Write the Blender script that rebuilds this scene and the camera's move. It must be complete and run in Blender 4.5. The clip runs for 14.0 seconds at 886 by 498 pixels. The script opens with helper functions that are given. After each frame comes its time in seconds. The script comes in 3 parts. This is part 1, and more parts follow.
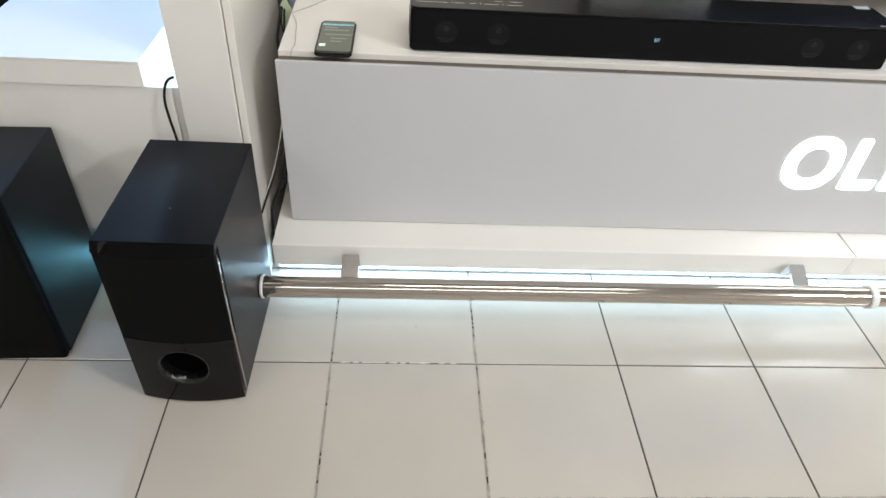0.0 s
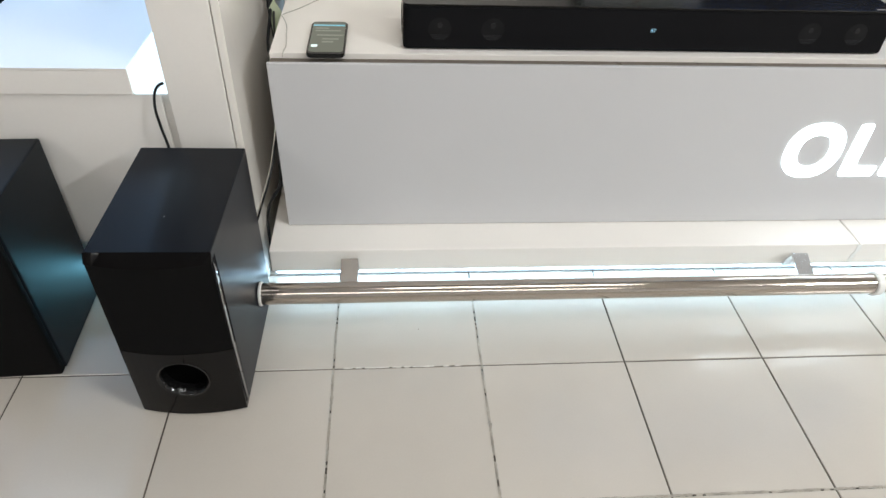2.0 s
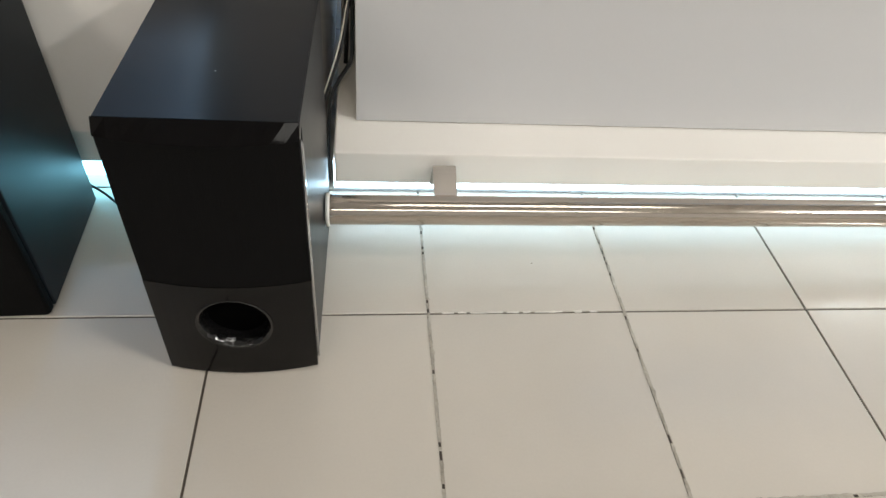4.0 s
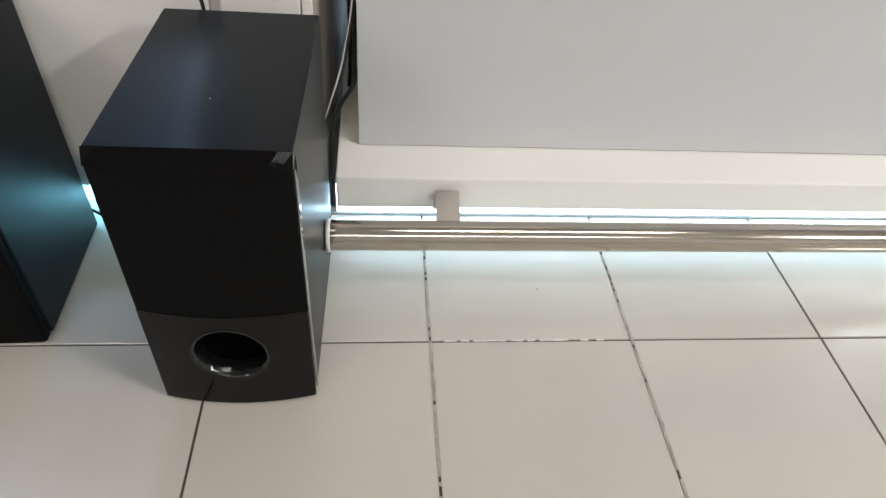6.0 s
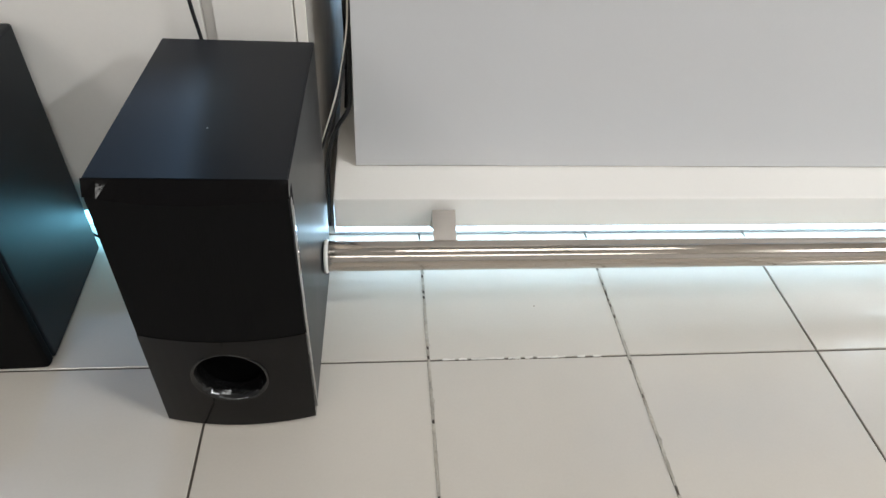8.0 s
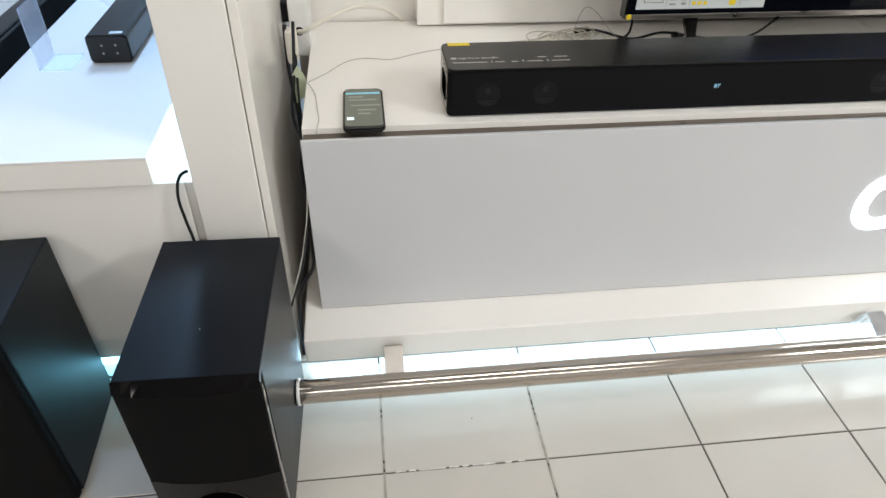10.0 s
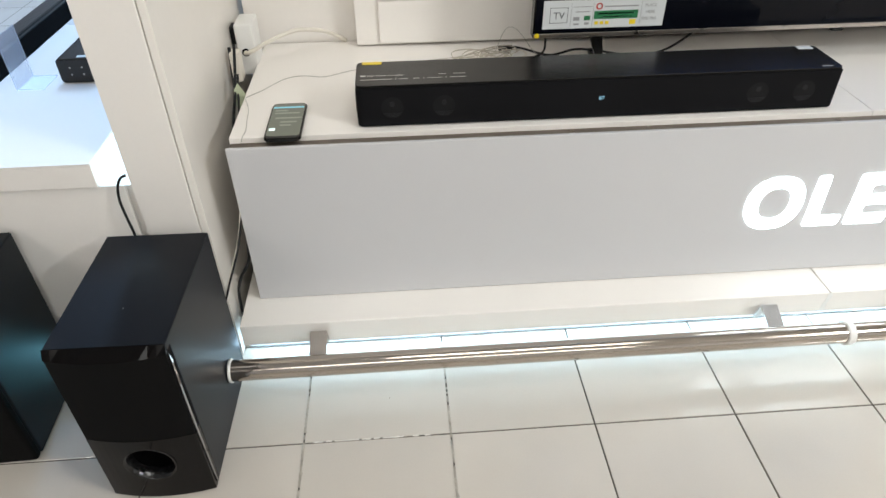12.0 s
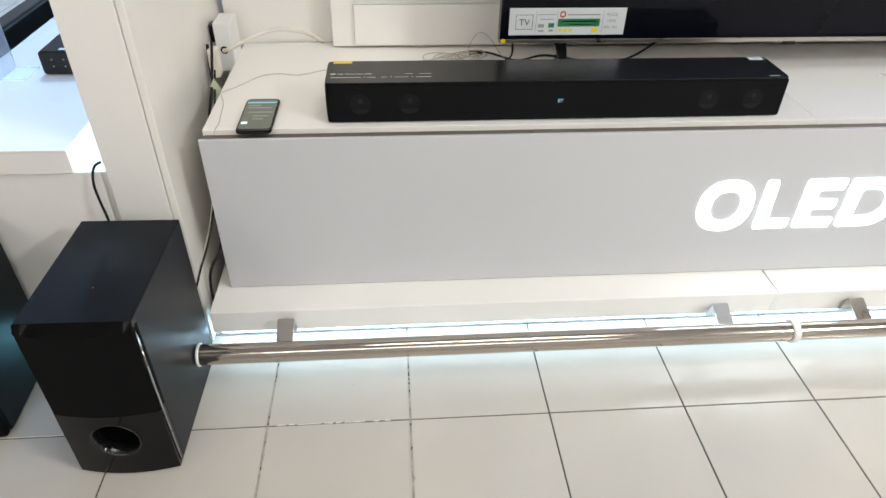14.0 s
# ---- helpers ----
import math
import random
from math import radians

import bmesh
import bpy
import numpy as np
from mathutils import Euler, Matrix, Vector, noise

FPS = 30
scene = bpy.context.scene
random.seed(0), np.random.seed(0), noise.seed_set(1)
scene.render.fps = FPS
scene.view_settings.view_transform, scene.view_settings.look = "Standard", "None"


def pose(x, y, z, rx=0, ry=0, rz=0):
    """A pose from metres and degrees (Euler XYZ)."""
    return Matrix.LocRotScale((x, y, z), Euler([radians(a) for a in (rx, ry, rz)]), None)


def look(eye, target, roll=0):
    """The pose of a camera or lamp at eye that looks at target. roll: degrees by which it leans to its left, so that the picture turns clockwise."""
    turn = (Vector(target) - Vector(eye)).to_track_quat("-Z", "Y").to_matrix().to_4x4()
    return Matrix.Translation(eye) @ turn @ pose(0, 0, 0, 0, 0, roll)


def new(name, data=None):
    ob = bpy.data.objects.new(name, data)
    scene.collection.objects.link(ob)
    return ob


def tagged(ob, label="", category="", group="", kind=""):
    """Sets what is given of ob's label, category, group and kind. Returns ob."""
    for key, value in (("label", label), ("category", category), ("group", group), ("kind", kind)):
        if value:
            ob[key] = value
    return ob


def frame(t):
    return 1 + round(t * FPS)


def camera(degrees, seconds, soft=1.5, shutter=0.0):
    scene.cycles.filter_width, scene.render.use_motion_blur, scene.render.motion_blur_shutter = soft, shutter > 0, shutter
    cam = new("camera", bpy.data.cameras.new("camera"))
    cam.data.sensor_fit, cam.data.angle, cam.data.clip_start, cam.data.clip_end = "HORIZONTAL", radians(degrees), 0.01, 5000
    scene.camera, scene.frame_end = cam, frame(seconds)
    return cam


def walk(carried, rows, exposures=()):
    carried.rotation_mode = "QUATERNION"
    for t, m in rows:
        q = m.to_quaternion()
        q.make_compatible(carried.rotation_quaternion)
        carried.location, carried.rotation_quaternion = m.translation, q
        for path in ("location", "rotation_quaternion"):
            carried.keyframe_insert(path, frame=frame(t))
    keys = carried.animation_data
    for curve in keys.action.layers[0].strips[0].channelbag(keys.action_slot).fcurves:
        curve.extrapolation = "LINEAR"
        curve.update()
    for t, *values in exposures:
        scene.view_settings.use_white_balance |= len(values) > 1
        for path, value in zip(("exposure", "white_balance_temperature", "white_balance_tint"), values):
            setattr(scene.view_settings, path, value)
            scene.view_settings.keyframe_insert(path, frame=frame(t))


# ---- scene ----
cam = camera(68.0, 14.0)
PATH = [
    (0, (0.133, -0.872, 1.07), (0.268, 0.636, -0.237), 4.6),
    (0.5, (0.131, -0.874, 1.07), (0.278, 0.643, -0.224), 4.5),
    (1, (0.13, -0.87, 1.073), (0.285, 0.64, -0.229), 4.3),
    (1.5, (0.124, -0.861, 1.07), (0.304, 0.627, -0.254), 4.3),
    (2, (0.12, -0.858, 1.05), (0.275, 0.656, -0.248), 3.1),
    (2.3, (0.088, -0.81, 1.051), (0.133, 0.716, -0.24), 2.9),
    (2.5, (0.049, -0.78, 1.019), (0.051, 0.768, -0.247), 2.8),
    (2.7, (0.002, -0.71, 1.007), (-0.064, 0.829, -0.269), 3.1),
    (3, (-0.085, -0.661, 0.94), (-0.132, 0.822, -0.401), 4.6),
    (3.2, (-0.123, -0.649, 0.862), (-0.002, 0.798, -0.514), 8.0),
    (3.5, (-0.115, -0.635, 0.789), (0.08, 0.788, -0.603), 5.5),
    (3.7, (-0.102, -0.627, 0.747), (0.137, 0.782, -0.652), 6.8),
    (6, (-0.076, -0.595, 0.744), (0.122, 0.853, -0.621), 5.6),
    (6.5, (-0.072, -0.597, 0.745), (0.133, 0.862, -0.608), 5.6),
    (7, (-0.071, -0.594, 0.748), (0.142, 0.864, -0.605), 5.9),
    (9.3, (-0.044, -0.614, 0.885), (0.128, 0.898, -0.413), 1.7),
    (9.5, (-0.035, -0.632, 0.943), (0.155, 0.884, -0.348), 1.9),
    (9.7, (-0.021, -0.646, 0.996), (0.181, 0.873, -0.288), 1.7),
    (10, (0.007, -0.68, 1.055), (0.211, 0.872, -0.19), 1.4),
    (10.3, (-0.004, -0.696, 1.078), (0.315, 0.864, -0.133), 3.2),
    (10.5, (0.005, -0.697, 1.095), (0.406, 0.86, -0.094), 2.6),
    (10.7, (0.022, -0.697, 1.107), (0.486, 0.861, -0.058), 2.6),
    (11, (0.102, -0.715, 1.115), (0.474, 0.879, -0.034), 2.9),
    (11.3, (0.203, -0.732, 1.123), (0.323, 0.884, -0.049), -0.4),
    (11.5, (0.241, -0.76, 1.12), (0.309, 0.847, -0.068), -0.5),
    (11.7, (0.262, -0.787, 1.118), (0.306, 0.793, -0.107), -1.0),
    (12, (0.232, -0.835, 1.123), (0.338, 0.746, -0.097), -0.7),
    (12.5, (0.262, -0.881, 1.122), (0.403, 0.73, -0.055), 1.9),
    (13, (0.309, -0.865, 1.122), (0.43, 0.739, -0.067), 2.3),
    (13.5, (0.29, -0.884, 1.122), (0.423, 0.722, -0.062), 1.9),
    (14, (0.284, -0.906, 1.129), (0.421, 0.691, -0.067), 1.2),
]
EXPOSURES = [(0.0, -0.10, 6280, 8), (2.3, -0.12, 6250, 8), (2.8, -0.12, 6420, 8), (3.2, -0.12, 6720, 8), (3.7, -0.14, 6680, 8), (6.0, -0.13, 6400, 8), (7.0, -0.13, 6300, 8), (9.5, -0.06, 6200, 8), (11.0, -0.06, 6380, 8), (12.0, -0.05, 6330, 8), (14.0, -0.02, 6270, 8)]
walk(cam, [(t, look(eye, target, roll)) for t, eye, target, roll in PATH], EXPOSURES)

# ---- light ----
world = bpy.data.worlds.new("store_air")
world.use_nodes = True
scene.world = world
world.node_tree.nodes["Background"].inputs[0].default_value = (0.62, 0.66, 0.72, 1)
world.node_tree.nodes["Background"].inputs[1].default_value = 0.12
scene.view_settings.exposure = 0.0


def area_lamp(name, m, sx, sy, watts, colour):
    data = bpy.data.lights.new(name, "AREA")
    data.shape, data.size, data.size_y, data.energy, data.color = "RECTANGLE", sx, sy, watts, colour
    ob = new(name, data)
    ob.matrix_world = m
    return ob


WARM, COOL, AMBER = (0.985, 0.972, 0.935), (0.965, 0.965, 0.95), (1.0, 0.94, 0.88)
# unseen lamps; fourth and last are added to brighten back wall and left floor
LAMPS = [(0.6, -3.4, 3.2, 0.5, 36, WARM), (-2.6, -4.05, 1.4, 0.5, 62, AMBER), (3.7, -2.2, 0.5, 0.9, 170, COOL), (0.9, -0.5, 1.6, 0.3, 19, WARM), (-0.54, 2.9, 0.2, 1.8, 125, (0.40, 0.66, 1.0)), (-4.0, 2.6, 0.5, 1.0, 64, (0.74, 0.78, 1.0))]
# the blue fifth lamp stands in for light from beyond the counter
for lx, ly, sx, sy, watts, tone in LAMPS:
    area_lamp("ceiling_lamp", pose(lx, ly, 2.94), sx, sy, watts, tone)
# added spot with no known fixture, for the blue light on the counter top
spot = bpy.data.lights.new("counter_spot", "SPOT")
spot.energy, spot.color, spot.spot_size, spot.spot_blend, spot.shadow_soft_size = 70, (0.24, 0.52, 1.0), radians(36), 0.5, 0.04
new("counter_spot", spot).matrix_world = look((-0.62, 0.95, 2.86), (-0.60, 0.76, 0.5))

# ---- materials ----


def material(name, colour, rough=0.5, metal=0.0, vary=0.06, scale=8.0, fine=120.0, bump=0.05, rough_vary=0.08, coat=0.0, ior=1.5, spec=0.5):
    """A surface with broad stains, fine grain, uneven gloss and a little relief."""
    mat = bpy.data.materials.new(name)
    mat.use_nodes = True
    nt = mat.node_tree
    p = nt.nodes["Principled BSDF"]
    geo = nt.nodes.new("ShaderNodeTexCoord")
    broad, grain = nt.nodes.new("ShaderNodeTexNoise"), nt.nodes.new("ShaderNodeTexNoise")
    broad.inputs["Scale"].default_value, broad.inputs["Detail"].default_value = scale, 4
    grain.inputs["Scale"].default_value, grain.inputs["Detail"].default_value = fine, 3
    nt.links.new(geo.outputs["Object"], broad.inputs["Vector"])
    nt.links.new(geo.outputs["Object"], grain.inputs["Vector"])
    add = nt.nodes.new("ShaderNodeMath")
    add.operation = "MULTIPLY_ADD"
    add.inputs[1].default_value = 0.35
    nt.links.new(grain.outputs["Fac"], add.inputs[0])
    nt.links.new(broad.outputs["Fac"], add.inputs[2])
    ramp = nt.nodes.new("ShaderNodeMapRange")
    ramp.inputs[1].default_value, ramp.inputs[2].default_value = 0.35, 1.0
    ramp.inputs[3].default_value, ramp.inputs[4].default_value = 1 - vary, 1 + vary
    nt.links.new(add.outputs[0], ramp.inputs[0])
    mix = nt.nodes.new("ShaderNodeVectorMath")
    mix.operation = "SCALE"
    mix.inputs[0].default_value = colour
    nt.links.new(ramp.outputs[0], mix.inputs["Scale"])
    nt.links.new(mix.outputs[0], p.inputs["Base Color"])
    rr = nt.nodes.new("ShaderNodeMapRange")
    rr.inputs[1].default_value, rr.inputs[2].default_value = 0.3, 0.7
    rr.inputs[3].default_value, rr.inputs[4].default_value = max(0.02, rough - rough_vary), min(1, rough + rough_vary)
    nt.links.new(broad.outputs["Fac"], rr.inputs[0])
    nt.links.new(rr.outputs[0], p.inputs["Roughness"])
    p.inputs["Metallic"].default_value, p.inputs["IOR"].default_value = metal, ior
    p.inputs["Specular IOR Level"].default_value = spec
    p.inputs["Coat Weight"].default_value, p.inputs["Coat Roughness"].default_value = coat, 0.08
    if bump:
        b = nt.nodes.new("ShaderNodeBump")
        b.inputs["Strength"].default_value, b.inputs["Distance"].default_value = bump, 0.002
        nt.links.new(grain.outputs["Fac"], b.inputs["Height"])
        nt.links.new(b.outputs[0], p.inputs["Normal"])
    return mat


def glow(name, colour, strength):
    mat = bpy.data.materials.new(name)
    mat.use_nodes = True
    p = mat.node_tree.nodes["Principled BSDF"]
    p.inputs["Base Color"].default_value = (*[min(0.8, c) for c in colour], 1)
    p.inputs["Emission Color"].default_value, p.inputs["Emission Strength"].default_value = (*colour, 1), strength
    return mat


def tile_material():
    """Glazed off-white floor tile: each piece a little different, faint clouding and smears."""
    mat = material("glazed_tile", (0.53, 0.483, 0.424), 0.17, 0, 0.05, 5.0, 260.0, 0.010, 0.05, spec=0.66)
    nt = mat.node_tree
    p = nt.nodes["Principled BSDF"]
    info, mul, rng = nt.nodes.new("ShaderNodeObjectInfo"), nt.nodes.new("ShaderNodeVectorMath"), nt.nodes.new("ShaderNodeMapRange")
    rng.inputs[3].default_value, rng.inputs[4].default_value = 0.965, 1.03
    nt.links.new(info.outputs["Random"], rng.inputs[0])
    mul.operation = "SCALE"
    old = p.inputs["Base Color"].links[0].from_socket
    nt.links.new(old, mul.inputs[0])
    nt.links.new(rng.outputs[0], mul.inputs["Scale"])
    nt.links.new(mul.outputs[0], p.inputs["Base Color"])
    geo = nt.nodes.new("ShaderNodeNewGeometry")
    # a few specks of dirt trodden on the glaze
    vor, near, rare, both, dirt = (nt.nodes.new("ShaderNodeTexVoronoi"), *[nt.nodes.new("ShaderNodeMath") for _ in range(3)], nt.nodes.new("ShaderNodeMix"))
    vor.inputs["Scale"].default_value = 11
    nt.links.new(geo.outputs["Position"], vor.inputs["Vector"])
    sep = nt.nodes.new("ShaderNodeSeparateColor")
    nt.links.new(vor.outputs["Color"], sep.inputs[0])
    near.operation, near.inputs[1].default_value = "LESS_THAN", 0.020
    rare.operation, rare.inputs[1].default_value = "GREATER_THAN", 0.72
    both.operation = "MULTIPLY"
    nt.links.new(vor.outputs["Distance"], near.inputs[0])
    nt.links.new(sep.outputs[0], rare.inputs[0])
    nt.links.new(near.outputs[0], both.inputs[0])
    nt.links.new(rare.outputs[0], both.inputs[1])
    dirt.data_type = "RGBA"
    nt.links.new(both.outputs[0], dirt.inputs[0])
    nt.links.new(mul.outputs[0], dirt.inputs[6])
    dirt.inputs[7].default_value = (0.12, 0.10, 0.08, 1)
    nt.links.new(dirt.outputs[2], p.inputs["Base Color"])
    for n in nt.nodes:
        if n.type == "TEX_NOISE":
            nt.links.new(geo.outputs["Position"], n.inputs["Vector"])
    return mat


def clear_acrylic():
    mat = bpy.data.materials.new("clear_acrylic")
    mat.use_nodes = True
    p = mat.node_tree.nodes["Principled BSDF"]
    p.inputs["Base Color"].default_value, p.inputs["Alpha"].default_value = (0.72, 0.82, 1, 1), 0.3
    p.inputs["Roughness"].default_value = 0.08
    return mat


def fabric(name, colour):
    """Fine woven loudspeaker cloth or perforated grille."""
    mat = material(name, colour, 0.7, 0, 0.15, 6.0, 900.0, 0.3, 0.05, spec=0.07)
    return mat


M_TILE = tile_material()
M_GROUT = material("floor_grout", (0.075, 0.062, 0.05), 0.9, 0, 0.45, 9, 150, 0.4)
M_CRUMB = material("worn_grout", (0.36, 0.325, 0.275), 0.95, 0, 0.5, 30, 300, 0.5)
M_CHIP = material("chipped_grout", (0.62, 0.58, 0.52), 0.9, 0, 0.3, 30, 300, 0.4)
M_LAM = material("white_laminate", (0.84, 0.803, 0.755), 0.34, 0, 0.03, 3, 200, 0.02)
M_GLOSSLAM = material("gloss_white_panel", (0.83, 0.79, 0.735), 0.13, 0, 0.03, 4, 60, 0.03, 0.06)
M_GREY = material("pale_grey_panel", (0.574, 0.572, 0.580), 0.42, 0, 0.025, 2.5, 300, 0.02)
M_PALE = material("pale_laminate", (0.75, 0.725, 0.695), 0.4, 0, 0.03, 3, 200, 0.02)
M_WALL = material("painted_wall", (0.84, 0.80, 0.75), 0.6, 0, 0.03, 2, 90, 0.05)
M_ROOM = material("store_wall", (0.42, 0.41, 0.40), 0.7, 0, 0.2, 0.7, 20, 0.05)
M_CEIL = material("ceiling_board", (0.62, 0.61, 0.60), 0.8, 0, 0.05, 1, 60, 0.05)
M_CHROME = material("polished_steel", (0.52, 0.465, 0.41), 0.12, 1.0, 0.05, 6, 400, 0.0, 0.03)
M_MIRROR = material("mirror_chrome", (0.45, 0.45, 0.47), 0.06, 1.0, 0.05, 6, 60, 0.12, 0.03)
M_BRUSH = material("brushed_steel", (0.44, 0.40, 0.36), 0.32, 1.0, 0.08, 20, 500, 0.05)
M_CHAN = material("dark_brushed_metal", (0.19, 0.162, 0.135), 0.34, 1.0, 0.08, 20, 500, 0.05)
M_ALU = material("aluminium_edge", (0.50, 0.51, 0.54), 0.35, 1.0, 0.05, 10, 400, 0.03)
M_VINYL = material("black_vinyl", (0.0060, 0.0075, 0.0108), 0.34, 0, 0.1, 5, 600, 0.05, 0.02, spec=0.16)
M_VINYL2 = material("black_wood_vinyl", (0.006, 0.009, 0.012), 0.40, 0, 0.12, 5, 500, 0.08, 0.03, spec=0.19)
M_GLOSSBLACK = material("gloss_black_plastic", (0.0045, 0.004, 0.004), 0.06, 0, 0.05, 9, 200, 0.003, 0.02, spec=0.18)
M_BROW = material("brow_black_plastic", (0.0045, 0.004, 0.004), 0.03, 0, 0.05, 30, 90, 0.03, 0.02, spec=0.08)
M_FLARE = material("flared_port_plastic", (0.006, 0.006, 0.006), 0.05, 0, 0.05, 30, 110, 0.6, 0.02, spec=0.5)
# bracket steel with the LED's reflected light put into its colour
M_LEDLIT = material("led_lit_steel", (0.80, 0.82, 0.85), 0.24, 1.0, 0.05, 20, 500, 0.03)
M_SATIN = material("satin_black_plastic", (0.009, 0.0085, 0.008), 0.20, 0, 0.08, 9, 300, 0.008, 0.02, spec=0.32)
M_TOPPLATE = material("satin_top_plate", (0.012, 0.0115, 0.011), 0.24, 0, 0.08, 9, 300, 0.008, 0.03, spec=0.5)
M_CLOTH = fabric("black_speaker_cloth", (0.0042, 0.004, 0.004))
M_GRILLE = fabric("black_metal_grille", (0.0078, 0.0078, 0.0088))
M_CONE = material("driver_cone", (0.0115, 0.0115, 0.0125), 0.5, 0, 0.3, 40, 300, 0.1, spec=0.1)
# paler tone that paints lit spots onto the speaker cones
M_CONEGLINT = material("driver_cone_highlight", (0.0165, 0.0165, 0.018), 0.5, 0, 0.4, 60, 300, 0.1, spec=0.2)
M_HOLE = material("dark_hollow", (0.002, 0.002, 0.002), 0.9, 0, 0.1, spec=0.0)
M_CABLE = material("black_cable", (0.009, 0.009, 0.010), 0.5, 0, 0.1, 20, 200, 0.03, spec=0.25)
M_TANWIRE = material("tan_wire", (0.46, 0.42, 0.35), 0.5, 0, 0.15, 20, 200, 0.03)
M_WIRE = material("grey_wire", (0.44, 0.42, 0.385), 0.5, 0, 0.1, 20, 200, 0.03)
M_IVORY = material("ivory_plastic", (0.74, 0.69, 0.60), 0.42, 0, 0.04, 10, 200, 0.02)
M_WHITEPL = material("white_plastic", (0.80, 0.79, 0.76), 0.38, 0, 0.03, 10, 200, 0.02)
M_TAG = material("pale_green_tag", (0.55, 0.60, 0.42), 0.6, 0, 0.1, 20, 100, 0.05)
M_PAPER = material("white_paper", (0.60, 0.62, 0.62), 0.55, 0, 0.04, 20, 300, 0.02)
M_INK = material("grey_print", (0.30, 0.30, 0.30), 0.6, 0, 0.05)
M_DARKINK = material("dark_print", (0.05, 0.06, 0.06), 0.6, 0, 0.05)
M_GREEN = material("green_print", (0.02, 0.16, 0.06), 0.55, 0, 0.1)
M_YELLOW = material("yellow_sticker", (0.80, 0.60, 0.02), 0.45, 0, 0.06)
M_RED = material("red_print", (0.45, 0.05, 0.04), 0.55, 0, 0.05)
M_PRINT = material("silver_print", (0.46, 0.44, 0.41), 0.5, 0, 0.05)
M_ACRYLIC = clear_acrylic()
M_LETTER = glow("lit_letter_face", (0.84, 0.95, 1.0), 8.0)
M_LIGHTBOX = glow("lit_opal_acrylic", (0.70, 0.88, 1.0), 1.25)
M_STRIP = glow("led_diffuser", (0.55, 0.79, 1.0), 10.0)
M_STRIP2 = glow("cyan_led_diffuser", (0.28, 0.74, 1.0), 9.0)
M_BT = glow("blue_display_glyph", (0.35, 0.68, 1.0), 0.35)
M_LED = glow("red_indicator", (1.0, 0.04, 0.04), 0.4)
M_SCREEN = material("dark_screen_glass", (0.003, 0.0035, 0.006), 0.08, 0, 0.05, 3, 60, 0.0, 0.02, spec=0.13)
M_PIXEL = glow("blue_screen_dot", (0.06, 0.24, 1.0), 1.9)
M_PIXEL2 = glow("cyan_screen_dot", (0.05, 0.20, 0.45), 0.2)
M_PHONE = glow("phone_screen_olive", (0.12, 0.125, 0.10), 0.38)
M_PHONEBAR = glow("phone_screen_bar", (0.22, 0.50, 0.60), 0.36)
M_PHONELINE = glow("phone_screen_line", (0.20, 0.21, 0.17), 0.5)
M_PHONECHIP = glow("phone_screen_chip", (0.70, 0.82, 0.80), 0.8)
M_LAMPFACE = glow("ceiling_diffuser", (1.0, 0.95, 0.88), 2.0)

# ---- building helpers ----


def empty(name, label, category, group="", kind="", at=(0, 0, 0)):
    ob = new(name)
    ob.empty_display_size = 0.05
    ob.location = at
    return tagged(ob, label, category, group, kind)


def part(name, bm, mat, parent=None, label="", smooth=False):
    """One mesh object from bm, under a thing or a part; bm is in world metres."""
    me = bpy.data.meshes.new(name)
    bm.to_mesh(me)
    bm.free()
    me.materials.append(mat)
    if smooth:
        for f in me.polygons:
            f.use_smooth = True
    ob = new(name, me)
    if parent is not None:
        ob.parent = parent
        if parent.type == "EMPTY":
            ob.matrix_parent_inverse = Matrix.Translation(-parent.location)
    if label:
        ob["label"] = label
    return ob


def box(x0, x1, y0, y1, z0, z1, bevel=0.0, seg=2, bm=None):
    b = bmesh.new()
    bmesh.ops.create_cube(b, size=1, matrix=Matrix.LocRotScale(((x0 + x1) / 2, (y0 + y1) / 2, (z0 + z1) / 2), None, (abs(x1 - x0), abs(y1 - y0), abs(z1 - z0))))
    if bevel:
        bmesh.ops.bevel(b, geom=b.edges[:], offset=bevel, segments=seg, affect="EDGES", profile=0.6)
    if bm is not None:
        tmp = bpy.data.meshes.new("tmp")
        b.to_mesh(tmp)
        b.free()
        bm.from_mesh(tmp)
        bpy.data.meshes.remove(tmp)
        return bm
    return b


def prism(outline, axis, lo, hi, bevel=0.0):
    """A closed outline of 2D points pushed along an axis ('x': points are y, z; 'y': x, z; 'z': x, y)."""
    put = {"x": lambda a, b, c: (c, a, b), "y": lambda a, b, c: (a, c, b), "z": lambda a, b, c: (a, b, c)}[axis]
    b = bmesh.new()
    low = [b.verts.new(put(p, q, lo)) for p, q in outline]
    high = [b.verts.new(put(p, q, hi)) for p, q in outline]
    n = len(outline)
    b.faces.new(low)
    b.faces.new(high[::-1])
    for i in range(n):
        b.faces.new((low[i], high[i], high[(i + 1) % n], low[(i + 1) % n]))
    bmesh.ops.recalc_face_normals(b, faces=b.faces[:])
    if bevel:
        bmesh.ops.bevel(b, geom=b.edges[:], offset=bevel, segments=2, affect="EDGES")
    return b


def round_rect(x0, x1, y0, y1, r, n=5):
    pts = []
    for cx, cy, a in ((x1 - r, y1 - r, 0), (x0 + r, y1 - r, 90), (x0 + r, y0 + r, 180), (x1 - r, y0 + r, 270)):
        for i in range(n + 1):
            t = radians(a + 90 * i / n)
            pts.append((cx + r * math.cos(t), cy + r * math.sin(t)))
    return pts


